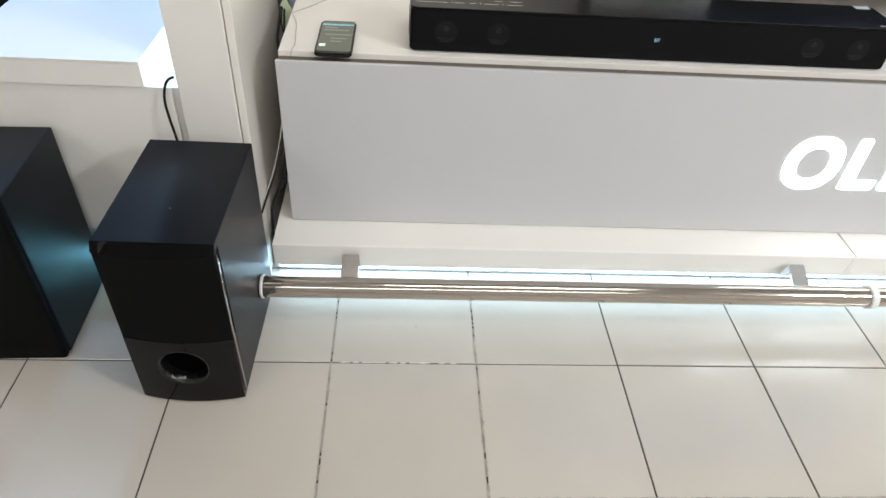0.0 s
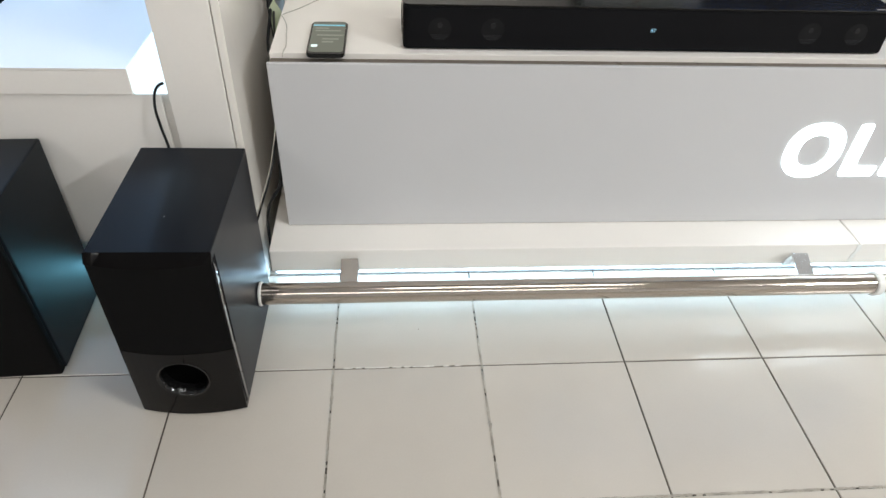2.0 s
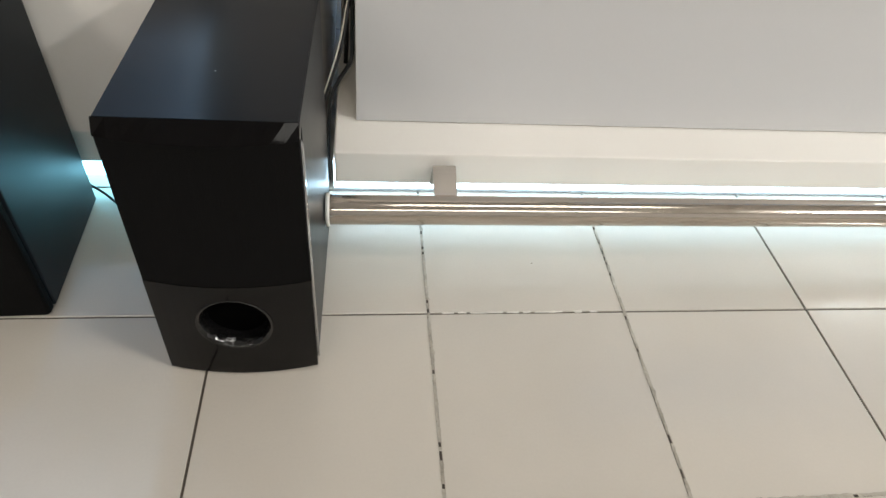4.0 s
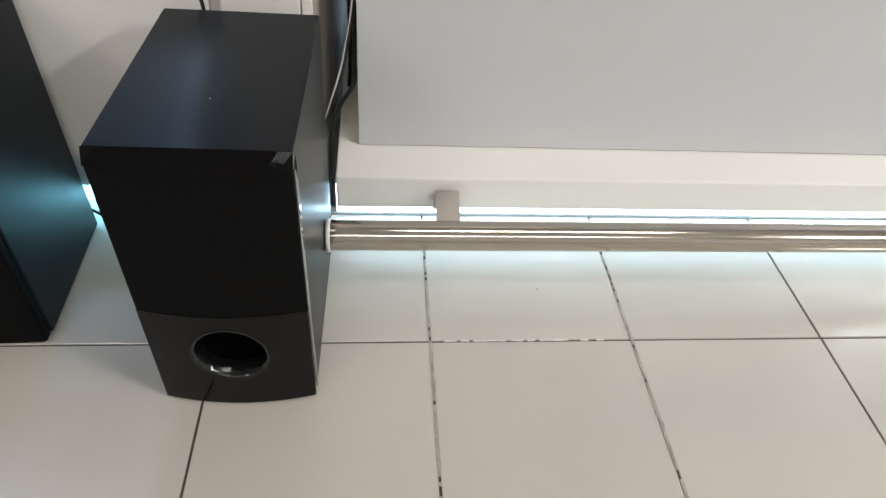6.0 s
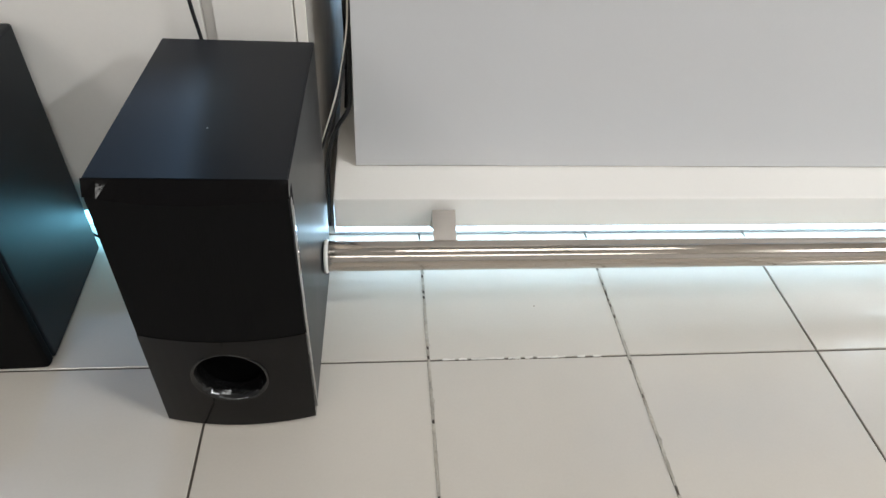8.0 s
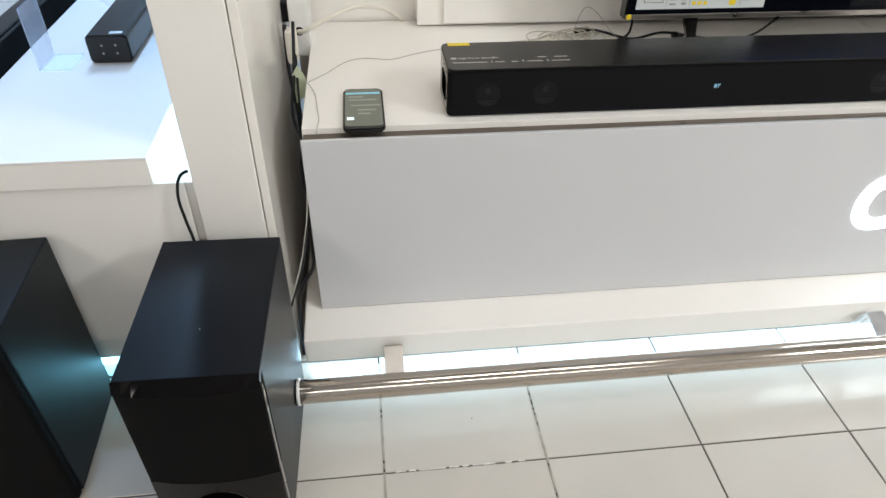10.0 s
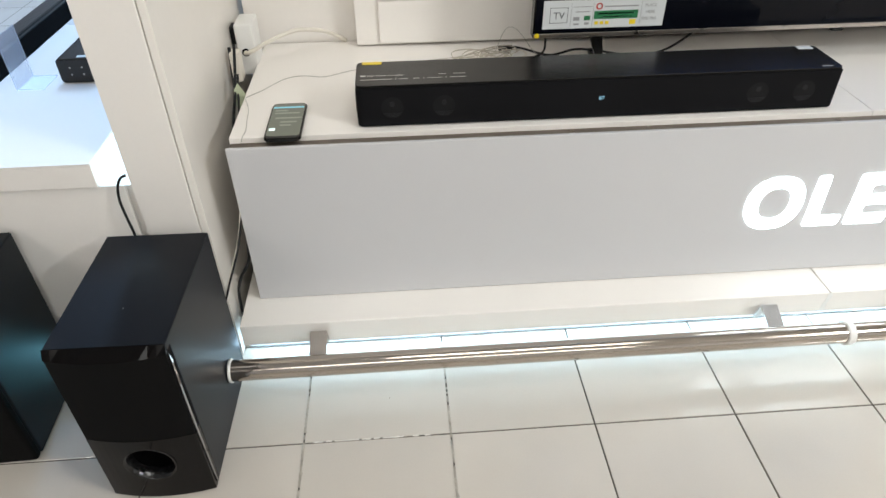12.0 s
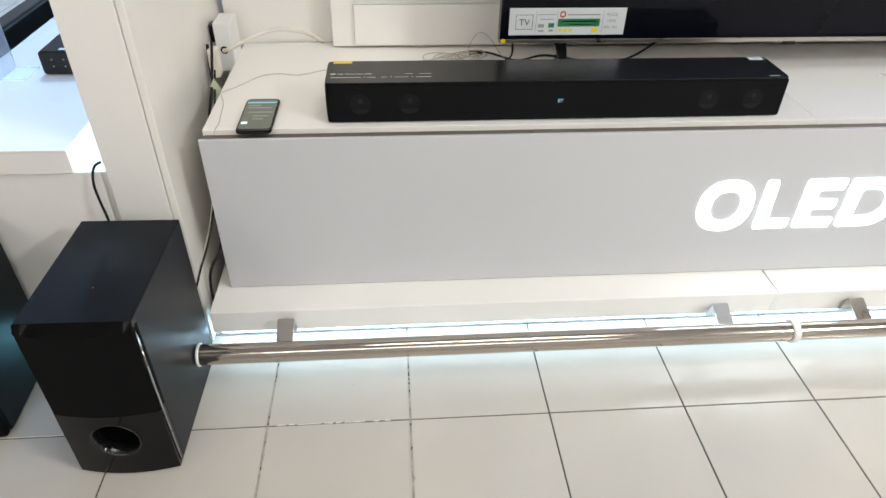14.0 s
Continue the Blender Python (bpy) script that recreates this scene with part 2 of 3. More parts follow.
def tube(points, radius, sides=8, steps=6):
    """A round cable along a smooth curve through the points."""
    P = [Vector(p) for p in points]
    path = []
    for i in range(len(P) - 1):
        a, b, c, d = P[max(i - 1, 0)], P[i], P[i + 1], P[min(i + 2, len(P) - 1)]
        for k in range(steps):
            t = k / steps
            path.append(0.5 * (2 * b + (c - a) * t + (2 * a - 5 * b + 4 * c - d) * t * t + (3 * b - a - 3 * c + d) * t ** 3))
    path.append(P[-1])
    bm = bmesh.new()
    rings = []
    normal = Vector((0.31, 0.17, 0.93))
    for i, p in enumerate(path):
        t = (path[min(i + 1, len(path) - 1)] - path[max(i - 1, 0)]).normalized()
        normal = (normal - t * normal.dot(t)).normalized()
        side = t.cross(normal)
        rings.append([bm.verts.new(p + radius * (math.cos(a) * normal + math.sin(a) * side)) for a in (2 * math.pi * k / sides for k in range(sides))])
    for r, q in zip(rings, rings[1:]):
        for k in range(sides):
            bm.faces.new((r[k], r[(k + 1) % sides], q[(k + 1) % sides], q[k]))
    bm.faces.new(rings[0][::-1])
    bm.faces.new(rings[-1])
    bmesh.ops.recalc_face_normals(bm, faces=bm.faces[:])
    return bm


def lathe(profile, m, n=32):
    """A profile of (radius, height) turned about z, placed by m."""
    bm = bmesh.new()
    rings = [[bm.verts.new(m @ Vector((r * math.cos(2 * math.pi * k / n), r * math.sin(2 * math.pi * k / n), h))) for k in range(n)] for r, h in profile]
    for a, b in zip(rings, rings[1:]):
        for k in range(n):
            bm.faces.new((a[k], a[(k + 1) % n], b[(k + 1) % n], b[k]))
    bmesh.ops.recalc_face_normals(bm, faces=bm.faces[:])
    return bm


def words(text, size, m, mat, parent, name="lettering", depth=0.0003, squeeze=1.0):
    cu = bpy.data.curves.new(name, "FONT")
    cu.body, cu.size, cu.extrude, cu.align_x, cu.align_y = text, size, depth, "LEFT", "BOTTOM_BASELINE"
    tmp = bpy.data.objects.new("tmp", cu)
    me = bpy.data.meshes.new_from_object(tmp)
    bpy.data.objects.remove(tmp)
    me.transform(m @ Matrix.Diagonal((squeeze, 1, 1, 1)))
    bm = bmesh.new()
    bm.from_mesh(me)
    bpy.data.meshes.remove(me)
    return part(name, bm, mat, parent)


def structure(name, bm, mat, label, category):
    return tagged(part(name, bm, mat), label, category, "", "structure")


# ---- setting ----
TOP = 0.514
floor = structure("floor", box(-4.6, 5.4, -4.4, 4.4, -0.12, -0.0025), M_GROUT, "dark brown grout bed under the off-white floor tiles", "floor")
structure("ceiling", box(-4.6, 5.4, -4.4, 4.4, 3.0, 3.1), M_CEIL, "plain pale ceiling of the store", "ceiling")
structure("wall_west", box(-4.7, -4.6, -4.4, 4.4, 0, 3), M_ROOM, "plain grey store wall", "wall")
structure("wall_east", box(5.4, 5.5, -4.4, 4.4, 0, 3), M_ROOM, "plain grey store wall", "wall")
structure("wall_south", box(-4.6, 5.4, -4.5, -4.4, 0, 3), M_ROOM, "plain grey store wall behind the walkway", "wall")
structure("wall_north", box(-4.6, 5.4, 4.4, 4.5, 0, 3), M_ROOM, "plain grey store wall at the far end", "wall")
structure("wall_back", box(-0.148, 3.6, 0.862, 0.96, 0, 2.6, 0.002), M_WALL, "white painted wall behind the display plinth", "wall")

partition = empty("partition", "white laminate partition panel between two displays", "partition", kind="structure")
part("panel", box(-0.281, -0.1785, 0.257, 1.3, 0, 2.6, 0.0015), M_LAM, partition)
part("core", box(-0.2, -0.166, 0.268, 1.3, 0, 2.6), M_GLOSSLAM, partition, "glossy white side skin")
part("edge_strip", box(-0.1765, -0.1625, 0.259, 1.298, 0, 2.6, 0.001), M_GLOSSLAM, partition, "glossy white edge strip beside a groove")

board = empty("wall_board", "white raised board on the wall behind the television", "wall panel", kind="structure")
part("backing", box(0.131, 3.4, 0.812, 0.858, 0.518, 2.2, 0.002), M_WALL, board)
part("inset_panel", box(0.19, 3.3, 0.803, 0.811, 0.524, 0.627, 0.0015), M_LAM, board, "smooth white lower panel")
part("upper_strip", box(0.19, 3.3, 0.806, 0.811, 0.6285, 0.664, 0.001), M_PALE, board, "pale grey recessed strip")

# ---- plinth with the lit letters ----
plinth = empty("display_plinth", "long white display plinth with pale grey front and lit letters", "plinth", at=(1.4, 0.5, 0))
for x0, x1 in ((-0.14, 1.1795), (1.1825, 3.4)):
    part("base", box(x0, x1, 0.215, 0.85, 0.0710, 0.1295, 0.003), M_LAM, plinth, "white floating base")
part("sealant", prism([(1.176, 0.128), (1.186, 0.128), (1.188, 0.118), (1.182, 0.098), (1.183, 0.073), (1.170, 0.073), (1.171, 0.090), (1.176, 0.108)], "y", 0.2135, 0.2148, 0.0004), M_WHITEPL, plinth, "glossy white sealant over the joint")
part("foot_block", box(-0.146, 3.35, 0.2865, 0.84, 0.0, 0.072), M_LAM, plinth)
part("led_diffuser", box(-0.146, 3.34, 0.2832, 0.2862, 0.001, 0.062), M_STRIP, plinth, "cool white glowing strip under the base")
part("led_profile", box(-0.146, 3.34, 0.2795, 0.2830, 0.0005, 0.0065, 0.0008), M_ALU, plinth, "thin aluminium profile below the strip")
part("carcass", box(-0.103, 3.4, 0.3104, 0.85, 0.130, 0.4902), M_LAM, plinth)
part("front_panel", box(-0.107, 3.4, 0.302, 0.3100, 0.1312, 0.5115, 0.0010), M_GREY, plinth, "pale grey satin front panel")
part("metal_channel", box(-0.105, 3.4, 0.3104, 0.3425, 0.4905, 0.503), M_CHAN, plinth, "brushed metal channel along the front edge")
for x0, x1 in ((-0.107, 1.2035), (1.2045, 3.4)):
    part("tabletop", box(x0, x1, 0.343, 0.858, 0.4905, TOP, 0.0015), M_LAM, plinth, "white tabletop")


def rounded(points, r, n=4):
    out = []
    k = len(points)
    for i in range(k):
        p, a, b = Vector(points[i]), Vector(points[i - 1]), Vector(points[(i + 1) % k])
        da, db = a - p, b - p
        la, lb = min(r, da.length * 0.45), min(r, db.length * 0.45)
        s, e = p + da.normalized() * la, p + db.normalized() * lb
        for j in range(n + 1):
            t = j / n
            q = (1 - t) ** 2 * s + 2 * t * (1 - t) * p + t * t * e
            out.append((q.x, q.y))
    return out


def letter(outer, hole, x, w, z=0.2575, h=0.130, slant=0.0):
    bm = bmesh.new()
    curve = bpy.data.curves.new("tmp", "CURVE")
    curve.dimensions, curve.fill_mode, curve.extrude, curve.bevel_depth = "2D", "BOTH", 0.0008, 0.0
    for o in [outer] + ([hole] if hole else []):
        s = curve.splines.new("POLY")
        s.points.add(len(o) - 1)
        s.use_cyclic_u = True
        for pt, (u, v) in zip(s.points, o):
            pt.co = (x + u * w + slant * h * v, z + h * v, 0, 1)
    tmp = bpy.data.objects.new("tmp", curve)
    me = bpy.data.meshes.new_from_object(tmp)
    bpy.data.objects.remove(tmp)
    me.transform(Matrix.Translation((0, 0.3009, 0)) @ Matrix.Rotation(radians(90), 4, "X"))
    bm.from_mesh(me)
    bpy.data.meshes.remove(me)
    return bm


def ring(rx, ry, n=40, p=2.3):
    pts = []
    for i in range(n):
        a = 2 * math.pi * i / n
        c, s = math.cos(a), math.sin(a)
        pts.append((0.5 + rx * math.copysign(abs(c) ** (2 / p), c), 0.5 + ry * math.copysign(abs(s) ** (2 / p), s)))
    return pts


LET_L = rounded([(0, 0), (0.95, 0), (1, 0.2), (0.36, 0.2), (0.33, 1), (0, 1)], 0.06)
LET_E = rounded([(0, 0), (0.96, 0), (1, 0.2), (0.34, 0.2), (0.34, 0.39), (0.90, 0.39), (0.93, 0.59), (0.36, 0.59), (0.37, 0.78), (0.97, 0.78), (1, 1), (0, 1)], 0.06)
LET_D = [(0, 0.03), (0.03, 0), (0.5, 0)] + [(0.5 + 0.5 * math.sin(a), 0.5 - 0.5 * math.cos(a)) for a in (math.pi * k / 16 for k in range(1, 16))] + [(0.5, 1), (0.03, 1), (0, 0.97)]
HOL_D = [(0.245, 0.22), (0.48, 0.22)] + [(0.48 + 0.26 * math.sin(a), 0.5 - 0.28 * math.cos(a)) for a in (math.pi * k / 12 for k in range(1, 12))] + [(0.48, 0.78), (0.245, 0.78)]
for text, outer, hole, x, w in (("letter_o", ring(0.485, 0.518), ring(0.262, 0.303), 0.965, 0.133), ("letter_l", LET_L, None, 1.1135, 0.083), ("letter_e", LET_E, None, 1.2085, 0.094), ("letter_d", LET_D, HOL_D, 1.3145, 0.132)):
    part(text, letter(outer, hole, x, w), M_LETTER, plinth, "glowing white rounded letter")

# ---- bumper rail ----
rail = empty("bumper_rail", "polished steel tube rail along the plinth base", "rail", at=(1.2, 0.12, 0.098))
part("tube", lathe([(0.0225, -0.146), (0.0225, 1.172)], pose(0, 0.122, 0.0950, 0, 90, 0), 64), M_CHROME, rail, smooth=True)
part("tube", lathe([(0.0215, 1.178), (0.0215, 3.3)], pose(0, 0.122, 0.0950, 0, 90, 0), 64), M_CHROME, rail, smooth=True)
part("end_ring", lathe([(0.0, -0.1495), (0.019, -0.150), (0.0245, -0.150), (0.0255, -0.147), (0.0245, -0.144), (0.0226, -0.144)], pose(0, 0.122, 0.0950, 0, 90, 0), 40), M_WHITEPL, rail, "white plastic end ring", True)
part("collar", lathe([(0.0218, 1.168), (0.0262, 1.168), (0.0268, 1.172), (0.0255, 1.176), (0.0262, 1.181), (0.0255, 1.184), (0.0216, 1.184)], pose(0, 0.122, 0.0950, 0, 90, 0), 40), M_WHITEPL, rail, "white plastic joint collar", True)
for x in (0.012, 1.012, 1.345):
    prof = [(0.2145, 0.0715), (0.2105, 0.0715), (0.1945, 0.1165), (0.1455, 0.0955), (0.1430, 0.0990), (0.1940, 0.1220), (0.1985, 0.1205), (0.2145, 0.0795)]
    # the middle bracket is coloured brighter for the LED light it mirrors
    part("bracket", prism(prof, "x", x, x + 0.036, 0.0006), M_BRUSH if x < 1.0 or x > 1.2 else M_LEDLIT, rail, "bent steel bracket")

# ---- soundbar ----
bar = empty("soundbar", "long black soundbar with metal grille on the tabletop", "soundbar", at=(0.63, 0.42, TOP))
X0, X1, YF, YB, ZT = 0.146, 1.124, 0.362, 0.486, 0.602
part("body", prism(round_rect(X0, X1, YF + 0.004, YB, 0.012), "z", TOP + 0.002, ZT - 0.002, 0.0012), M_SATIN, bar)
part("top_plate", prism(round_rect(X0 + 0.001, X1 - 0.001, YF + 0.003, YB - 0.001, 0.012), "z", ZT - 0.0018, ZT, 0.0006), M_TOPPLATE, bar, "satin black top plate")
part("grille", prism(round_rect(X0, X1, YF, YF + 0.03, 0.010), "z", TOP + 0.003, ZT - 0.004, 0.002), M_GRILLE, bar, "black perforated grille")
for x in (0.216, 0.318, 0.955, 1.052):
    d = part("driver", lathe([(0.0225, 0.0), (0.0222, 0.0002), (0.0, 0.0003)], pose(x, YF + 0.0001, 0.556, 90, 0, 0), 28), M_CONE, bar, "dim loudspeaker cone behind the grille")
    # upper highlight and lit lower edge of the cone, painted as pale shapes
    part("dust_cap", prism(round_rect(x - 0.0048, x + 0.0048, 0.5580, 0.5690, 0.0046), "y", YF - 0.0010, YF - 0.0004), M_CONEGLINT, d, "small pale blob painted as the cone's upper highlight")
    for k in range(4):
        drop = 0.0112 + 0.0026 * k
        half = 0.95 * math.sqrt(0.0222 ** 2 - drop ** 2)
        part("cone_line", box(x - half, x + half, YF - 0.0009, YF - 0.0004, 0.556 - drop - 0.0007, 0.556 - drop + 0.0007), M_CONEGLINT, d, "paler line painted for the lit lower part of the cone")
part("end_frame", prism(round_rect(YF + 0.014, YB - 0.03, TOP + 0.012, ZT - 0.012, 0.008), "x", X0 - 0.0012, X0 + 0.002, 0.0005), M_BRUSH, bar, "dark metal end frame")
part("end_port", prism(round_rect(YF + 0.020, YB - 0.05, TOP + 0.022, ZT - 0.022, 0.006), "x", X0 - 0.002, X0 + 0.002), M_HOLE, bar, "dark end port")
words("BT", 0.0100, pose(0.628, YF - 0.0006, 0.5555, 90, 0, 0), M_BT, bar, "display_text")
part("sticker", box(0.158, 0.198, 0.470, 0.4835, ZT + 0.0001, ZT + 0.0006), M_YELLOW, bar, "yellow sticker")
part("sticker", box(1.080, 1.112, 0.466, 0.483, ZT + 0.0001, ZT + 0.0006), M_PAPER, bar, "white sticker")
part("badge", box(0.156, 0.166, 0.4085, 0.4155, ZT + 0.0001, ZT + 0.0005), M_PRINT, bar)
words("High Power SoundBar", 0.0095, pose(0.169, 0.4085, ZT + 0.0004), M_PRINT, bar, "lettering", 0.0002, 0.85)
for x0, x1, y in ((0.156, 0.218, 0.392), (0.231, 0.249, 0.392), (0.260, 0.272, 0.392), (0.288, 0.316, 0.392), (0.332, 0.364, 0.392), (0.310, 0.326, 0.409), (0.340, 0.364, 0.409)):
    part("print_bar", box(x0, x1, y, y + 0.0022, ZT + 0.0001, ZT + 0.0005), M_PRINT, bar)
part("print_bar", box(1.082, 1.104, 0.374, 0.3765, ZT + 0.0001, ZT + 0.0005), M_PRINT, bar)
for x in (0.225, 0.280, 0.324):
    part("divider", box(x, x + 0.0012, 0.390, 0.399, ZT + 0.0001, ZT + 0.0005), M_PRINT, bar)

# ---- phone ----
phone = empty("smartphone", "black smartphone lying face up on the tabletop edge", "phone", at=(0, 0.395, TOP))
part("body", prism(round_rect(-0.036, 0.036, 0.318, 0.476, 0.011), "z", TOP + 0.0005, TOP + 0.009, 0.0022), M_SATIN, phone)
part("screen", prism(round_rect(-0.0325, 0.0325, 0.328, 0.471, 0.007), "z", TOP + 0.0088, TOP + 0.0094), M_PHONE, phone, "dim olive lit screen")
part("status_bar", box(-0.031, 0.031, 0.450, 0.457, TOP + 0.0095, TOP + 0.0098), M_PHONEBAR, phone)
for y, x0, x1 in ((0.436, -0.026, 0.0), (0.424, -0.026, 0.024), (0.402, -0.022, 0.03), (0.384, -0.01, 0.022), (0.37, -0.01, 0.012)):
    part("screen_line", box(x0, x1, y, y + 0.0055, TOP + 0.0095, TOP + 0.0098), M_PHONELINE, phone)
part("screen_chip", box(-0.029, -0.017, 0.350, 0.360, TOP + 0.0095, TOP + 0.0098), M_PHONECHIP, phone)

# ---- television ----
tv = empty("television", "large flat black television on feet with a dark screen", "television", at=(1.3, 0.62, TOP))
TX0, TX1, TZ0, TZ1, TY = 0.536, 1.98, 0.594, 1.425, 0.606
part("housing", box(TX0, TX1, TY + 0.001, TY + 0.03, TZ0, TZ1, 0.003), M_SATIN, tv)
part("rear_case", box(TX0 + 0.2, TX1 - 0.2, TY + 0.0302, TY + 0.07, TZ0 + 0.08, TZ1 - 0.25, 0.008), M_SATIN, tv)
part("screen", box(TX0 + 0.004, TX1 - 0.004, TY - 0.0005, TY + 0.0008, TZ0 + 0.011, TZ1 - 0.004), M_SCREEN, tv, "dark glossy screen")
part("lower_bezel", box(TX0 + 0.001, TX1 - 0.001, TY - 0.002, TY + 0.0005, TZ0 + 0.001, TZ0 + 0.0105, 0.0008), M_BRUSH, tv, "dark metal lower edge")
part("sensor", box(1.235, 1.262, TY - 0.001, TY + 0.012, TZ0 - 0.007, TZ0 - 0.0002, 0.002), M_SATIN, tv)
for x in (0.665, 1.85):
    part("foot", prism([(x + 0.004, TZ0), (x + 0.034, TZ0), (x + 0.046, 0.5165), (x + 0.034, 0.5165)], "y", TY + 0.008, TY + 0.024, 0.002), M_SATIN, tv)
    part("foot", box(x + 0.033, x + 0.047, TY - 0.05, TY + 0.11, TOP + 0.0005, TOP + 0.013, 0.003), M_SATIN, tv)
dots = bmesh.new()
for j in range(4):
    for i in range(29):
        for k in range(4):
            x, z = 0.771 + i * 0.041 + 0.0125 * (k % 2), 0.744 + j * 0.041 + 0.0125 * (k // 2)
            box(x, x + 0.0086, TY - 0.0012, TY - 0.0006, z, z + 0.0086, bm=dots)
tagged(part("screen_dots", dots, M_PIXEL, tv, "rows of glowing blue dots on the screen"), kind="stuff")
part("screen_field", box(TX0 + 0.10, TX1 - 0.02, TY - 0.0012, TY - 0.0006, 0.92, TZ1 - 0.03), M_PIXEL2, tv, "dim blue lit picture")
sticker = part("energy_label", box(0.556, 0.829, TY - 0.0011, TY - 0.0006, 0.6145, 0.6765), M_PAPER, tv, "pale printed label on the screen")
LY = TY - 0.0012


def print_on(name, x0, x1, z0, z1, mat):
    return part(name, box(x0, x1, LY - 0.0003, LY, z0, z1), mat, sticker)


print_on("print_frame", 0.571, 0.611, 0.6275, 0.6285, M_DARKINK)
print_on("print_frame", 0.571, 0.611, 0.6605, 0.6615, M_DARKINK)
print_on("print_frame", 0.571, 0.572, 0.6285, 0.6605, M_DARKINK)
print_on("print_frame", 0.610, 0.611, 0.6285, 0.6605, M_DARKINK)
words("TV", 0.021, pose(0.5785, LY - 0.0002, 0.637, 90, 0, 0), M_DARKINK, sticker, "lettering", 0.0002)
for x0, x1, z0, z1, mat in ((0.618, 0.6188, 0.619, 0.671, M_INK), (0.667, 0.6678, 0.619, 0.671, M_INK), (0.775, 0.7758, 0.619, 0.671, M_INK), (0.622, 0.664, 0.661, 0.6625, M_INK), (0.628, 0.660, 0.650, 0.652, M_INK), (0.624, 0.638, 0.632, 0.640, M_INK), (0.648, 0.662, 0.632, 0.642, M_GREEN), (0.625, 0.638, 0.622, 0.626, M_INK), (0.650, 0.660, 0.6225, 0.6275, M_INK), (0.670, 0.769, 0.634, 0.652, M_GREEN), (0.692, 0.768, 0.6595, 0.6625, M_INK), (0.680, 0.760, 0.6445, 0.6475, M_PAPER), (0.690, 0.752, 0.638, 0.640, M_PAPER), (0.673, 0.681, 0.622, 0.629, M_YELLOW), (0.685, 0.693, 0.622, 0.629, M_YELLOW), (0.697, 0.705, 0.622, 0.629, M_YELLOW), (0.752, 0.766, 0.6205, 0.631, M_YELLOW)):
    print_on("print", x0, x1, z0, z1, mat)
part("print_ring", lathe([(0.0045, 0), (0.0075, 0), (0.0075, 0.0003), (0.0045, 0.0003)], pose(0.680, LY, 0.662, 90, 0, 0), 20), M_RED, sticker)
for text, x, z in (("PLACE", 0.783, 0.658), ("HERE", 0.786, 0.6435), ("RFID TAG", 0.779, 0.629)):
    words(text, 0.0095, pose(x, LY - 0.0002, z, 90, 0, 0), M_INK, sticker, "lettering", 0.0002, 0.95 if len(text) < 6 else 0.8)
part("round_sticker", lathe([(0.0, 0.0006), (0.0055, 0.0006), (0.0055, 0.0)], pose(0.545, TY - 0.0018, 0.6005, 90, 0, 0), 20), M_YELLOW, tv, "round yellow sticker")

# ---- first subwoofer ----
sub = empty("subwoofer", "black subwoofer with glossy front and round port on the floor", "subwoofer", at=(-0.2474, 0.0638, 0))
sub.rotation_euler = (0, 0, radians(-0.9))
SX0, SX1 = -0.342, -0.1528
part("cabinet", prism([(-0.066, 0.004), (0.2168, 0.004), (0.2168, 0.3835), (-0.0806, 0.3835), (-0.0806, 0.3682), (-0.066, 0.3682)], "x", SX0, SX1, 0.0011), M_VINYL, sub, "satin black vinyl cabinet")


def bowed(x0, x1, y_edge, bow, n=14):
    """Plan of a front that bulges towards the viewer."""
    front = [(x0 + (x1 - x0) * i / n, y_edge - bow * (1 - (2 * i / n - 1) ** 2)) for i in range(n + 1)]
    return front


def front_block(y_back, y_edge, bow, z0, z1, tilt=0.0, inset=0.0):
    pts = [(SX1 - inset, y_back), (SX0 + inset, y_back)] + bowed(SX0 + inset, SX1 - inset, y_edge, bow)
    return prism(pts, "z", z0, z1)


low = front_block(-0.0665, -0.0885, 0.012, 0.004, 0.170)
# round port cut through the lower front
cut = lathe([(0.0001, -0.02), (0.0452, -0.02), (0.0452, 0.06), (0.0001, 0.06)], pose(-0.247, -0.075, 0.102, 90, 0, 0), 36)
tmp_a, tmp_b = bpy.data.meshes.new("lower_front"), bpy.data.meshes.new("tmp_cut")
low.to_mesh(tmp_a), cut.to_mesh(tmp_b)
low.free(), cut.free()
ob_a, ob_b = new("lower_front", tmp_a), new("tmp_cut", tmp_b)
mod = ob_a.modifiers.new("cut", "BOOLEAN")
mod.object, mod.operation, mod.solver = ob_b, "DIFFERENCE", "EXACT"
carved = bpy.data.meshes.new_from_object(ob_a.evaluated_get(bpy.context.evaluated_depsgraph_get()))
bpy.data.objects.remove(ob_a), bpy.data.objects.remove(ob_b)
bm = bmesh.new()
bm.from_mesh(carved)
part("lower_front", bm, M_GLOSSBLACK, sub, "glossy black lower front")
part("grille", front_block(-0.0665, -0.0885, 0.012, 0.1712, 0.3675, inset=0.0006), M_CLOTH, sub, "black cloth upper front")
# glossy brow that slopes back to the cabinet's top
b = front_block(-0.0809, -0.0895, 0.0125, 0.368, 0.3838, inset=-0.0004)
for v in b.verts:
    if v.co.z > 0.38 and v.co.y < -0.0812:
        v.co.y = -0.0814
part("brow", b, M_BROW, sub, "glossy black sloping upper edge")
part("port_flare", lathe([(0.0456, 0.0035), (0.0456, -0.0004), (0.0445, -0.0008), (0.0425, 0.0008), (0.0405, 0.004), (0.0385, 0.009), (0.0370, 0.015), (0.0362, 0.021)], pose(-0.247, -0.1, 0.102, -90, 0, 0), 40), M_FLARE, sub, "glossy flared port ring", True)
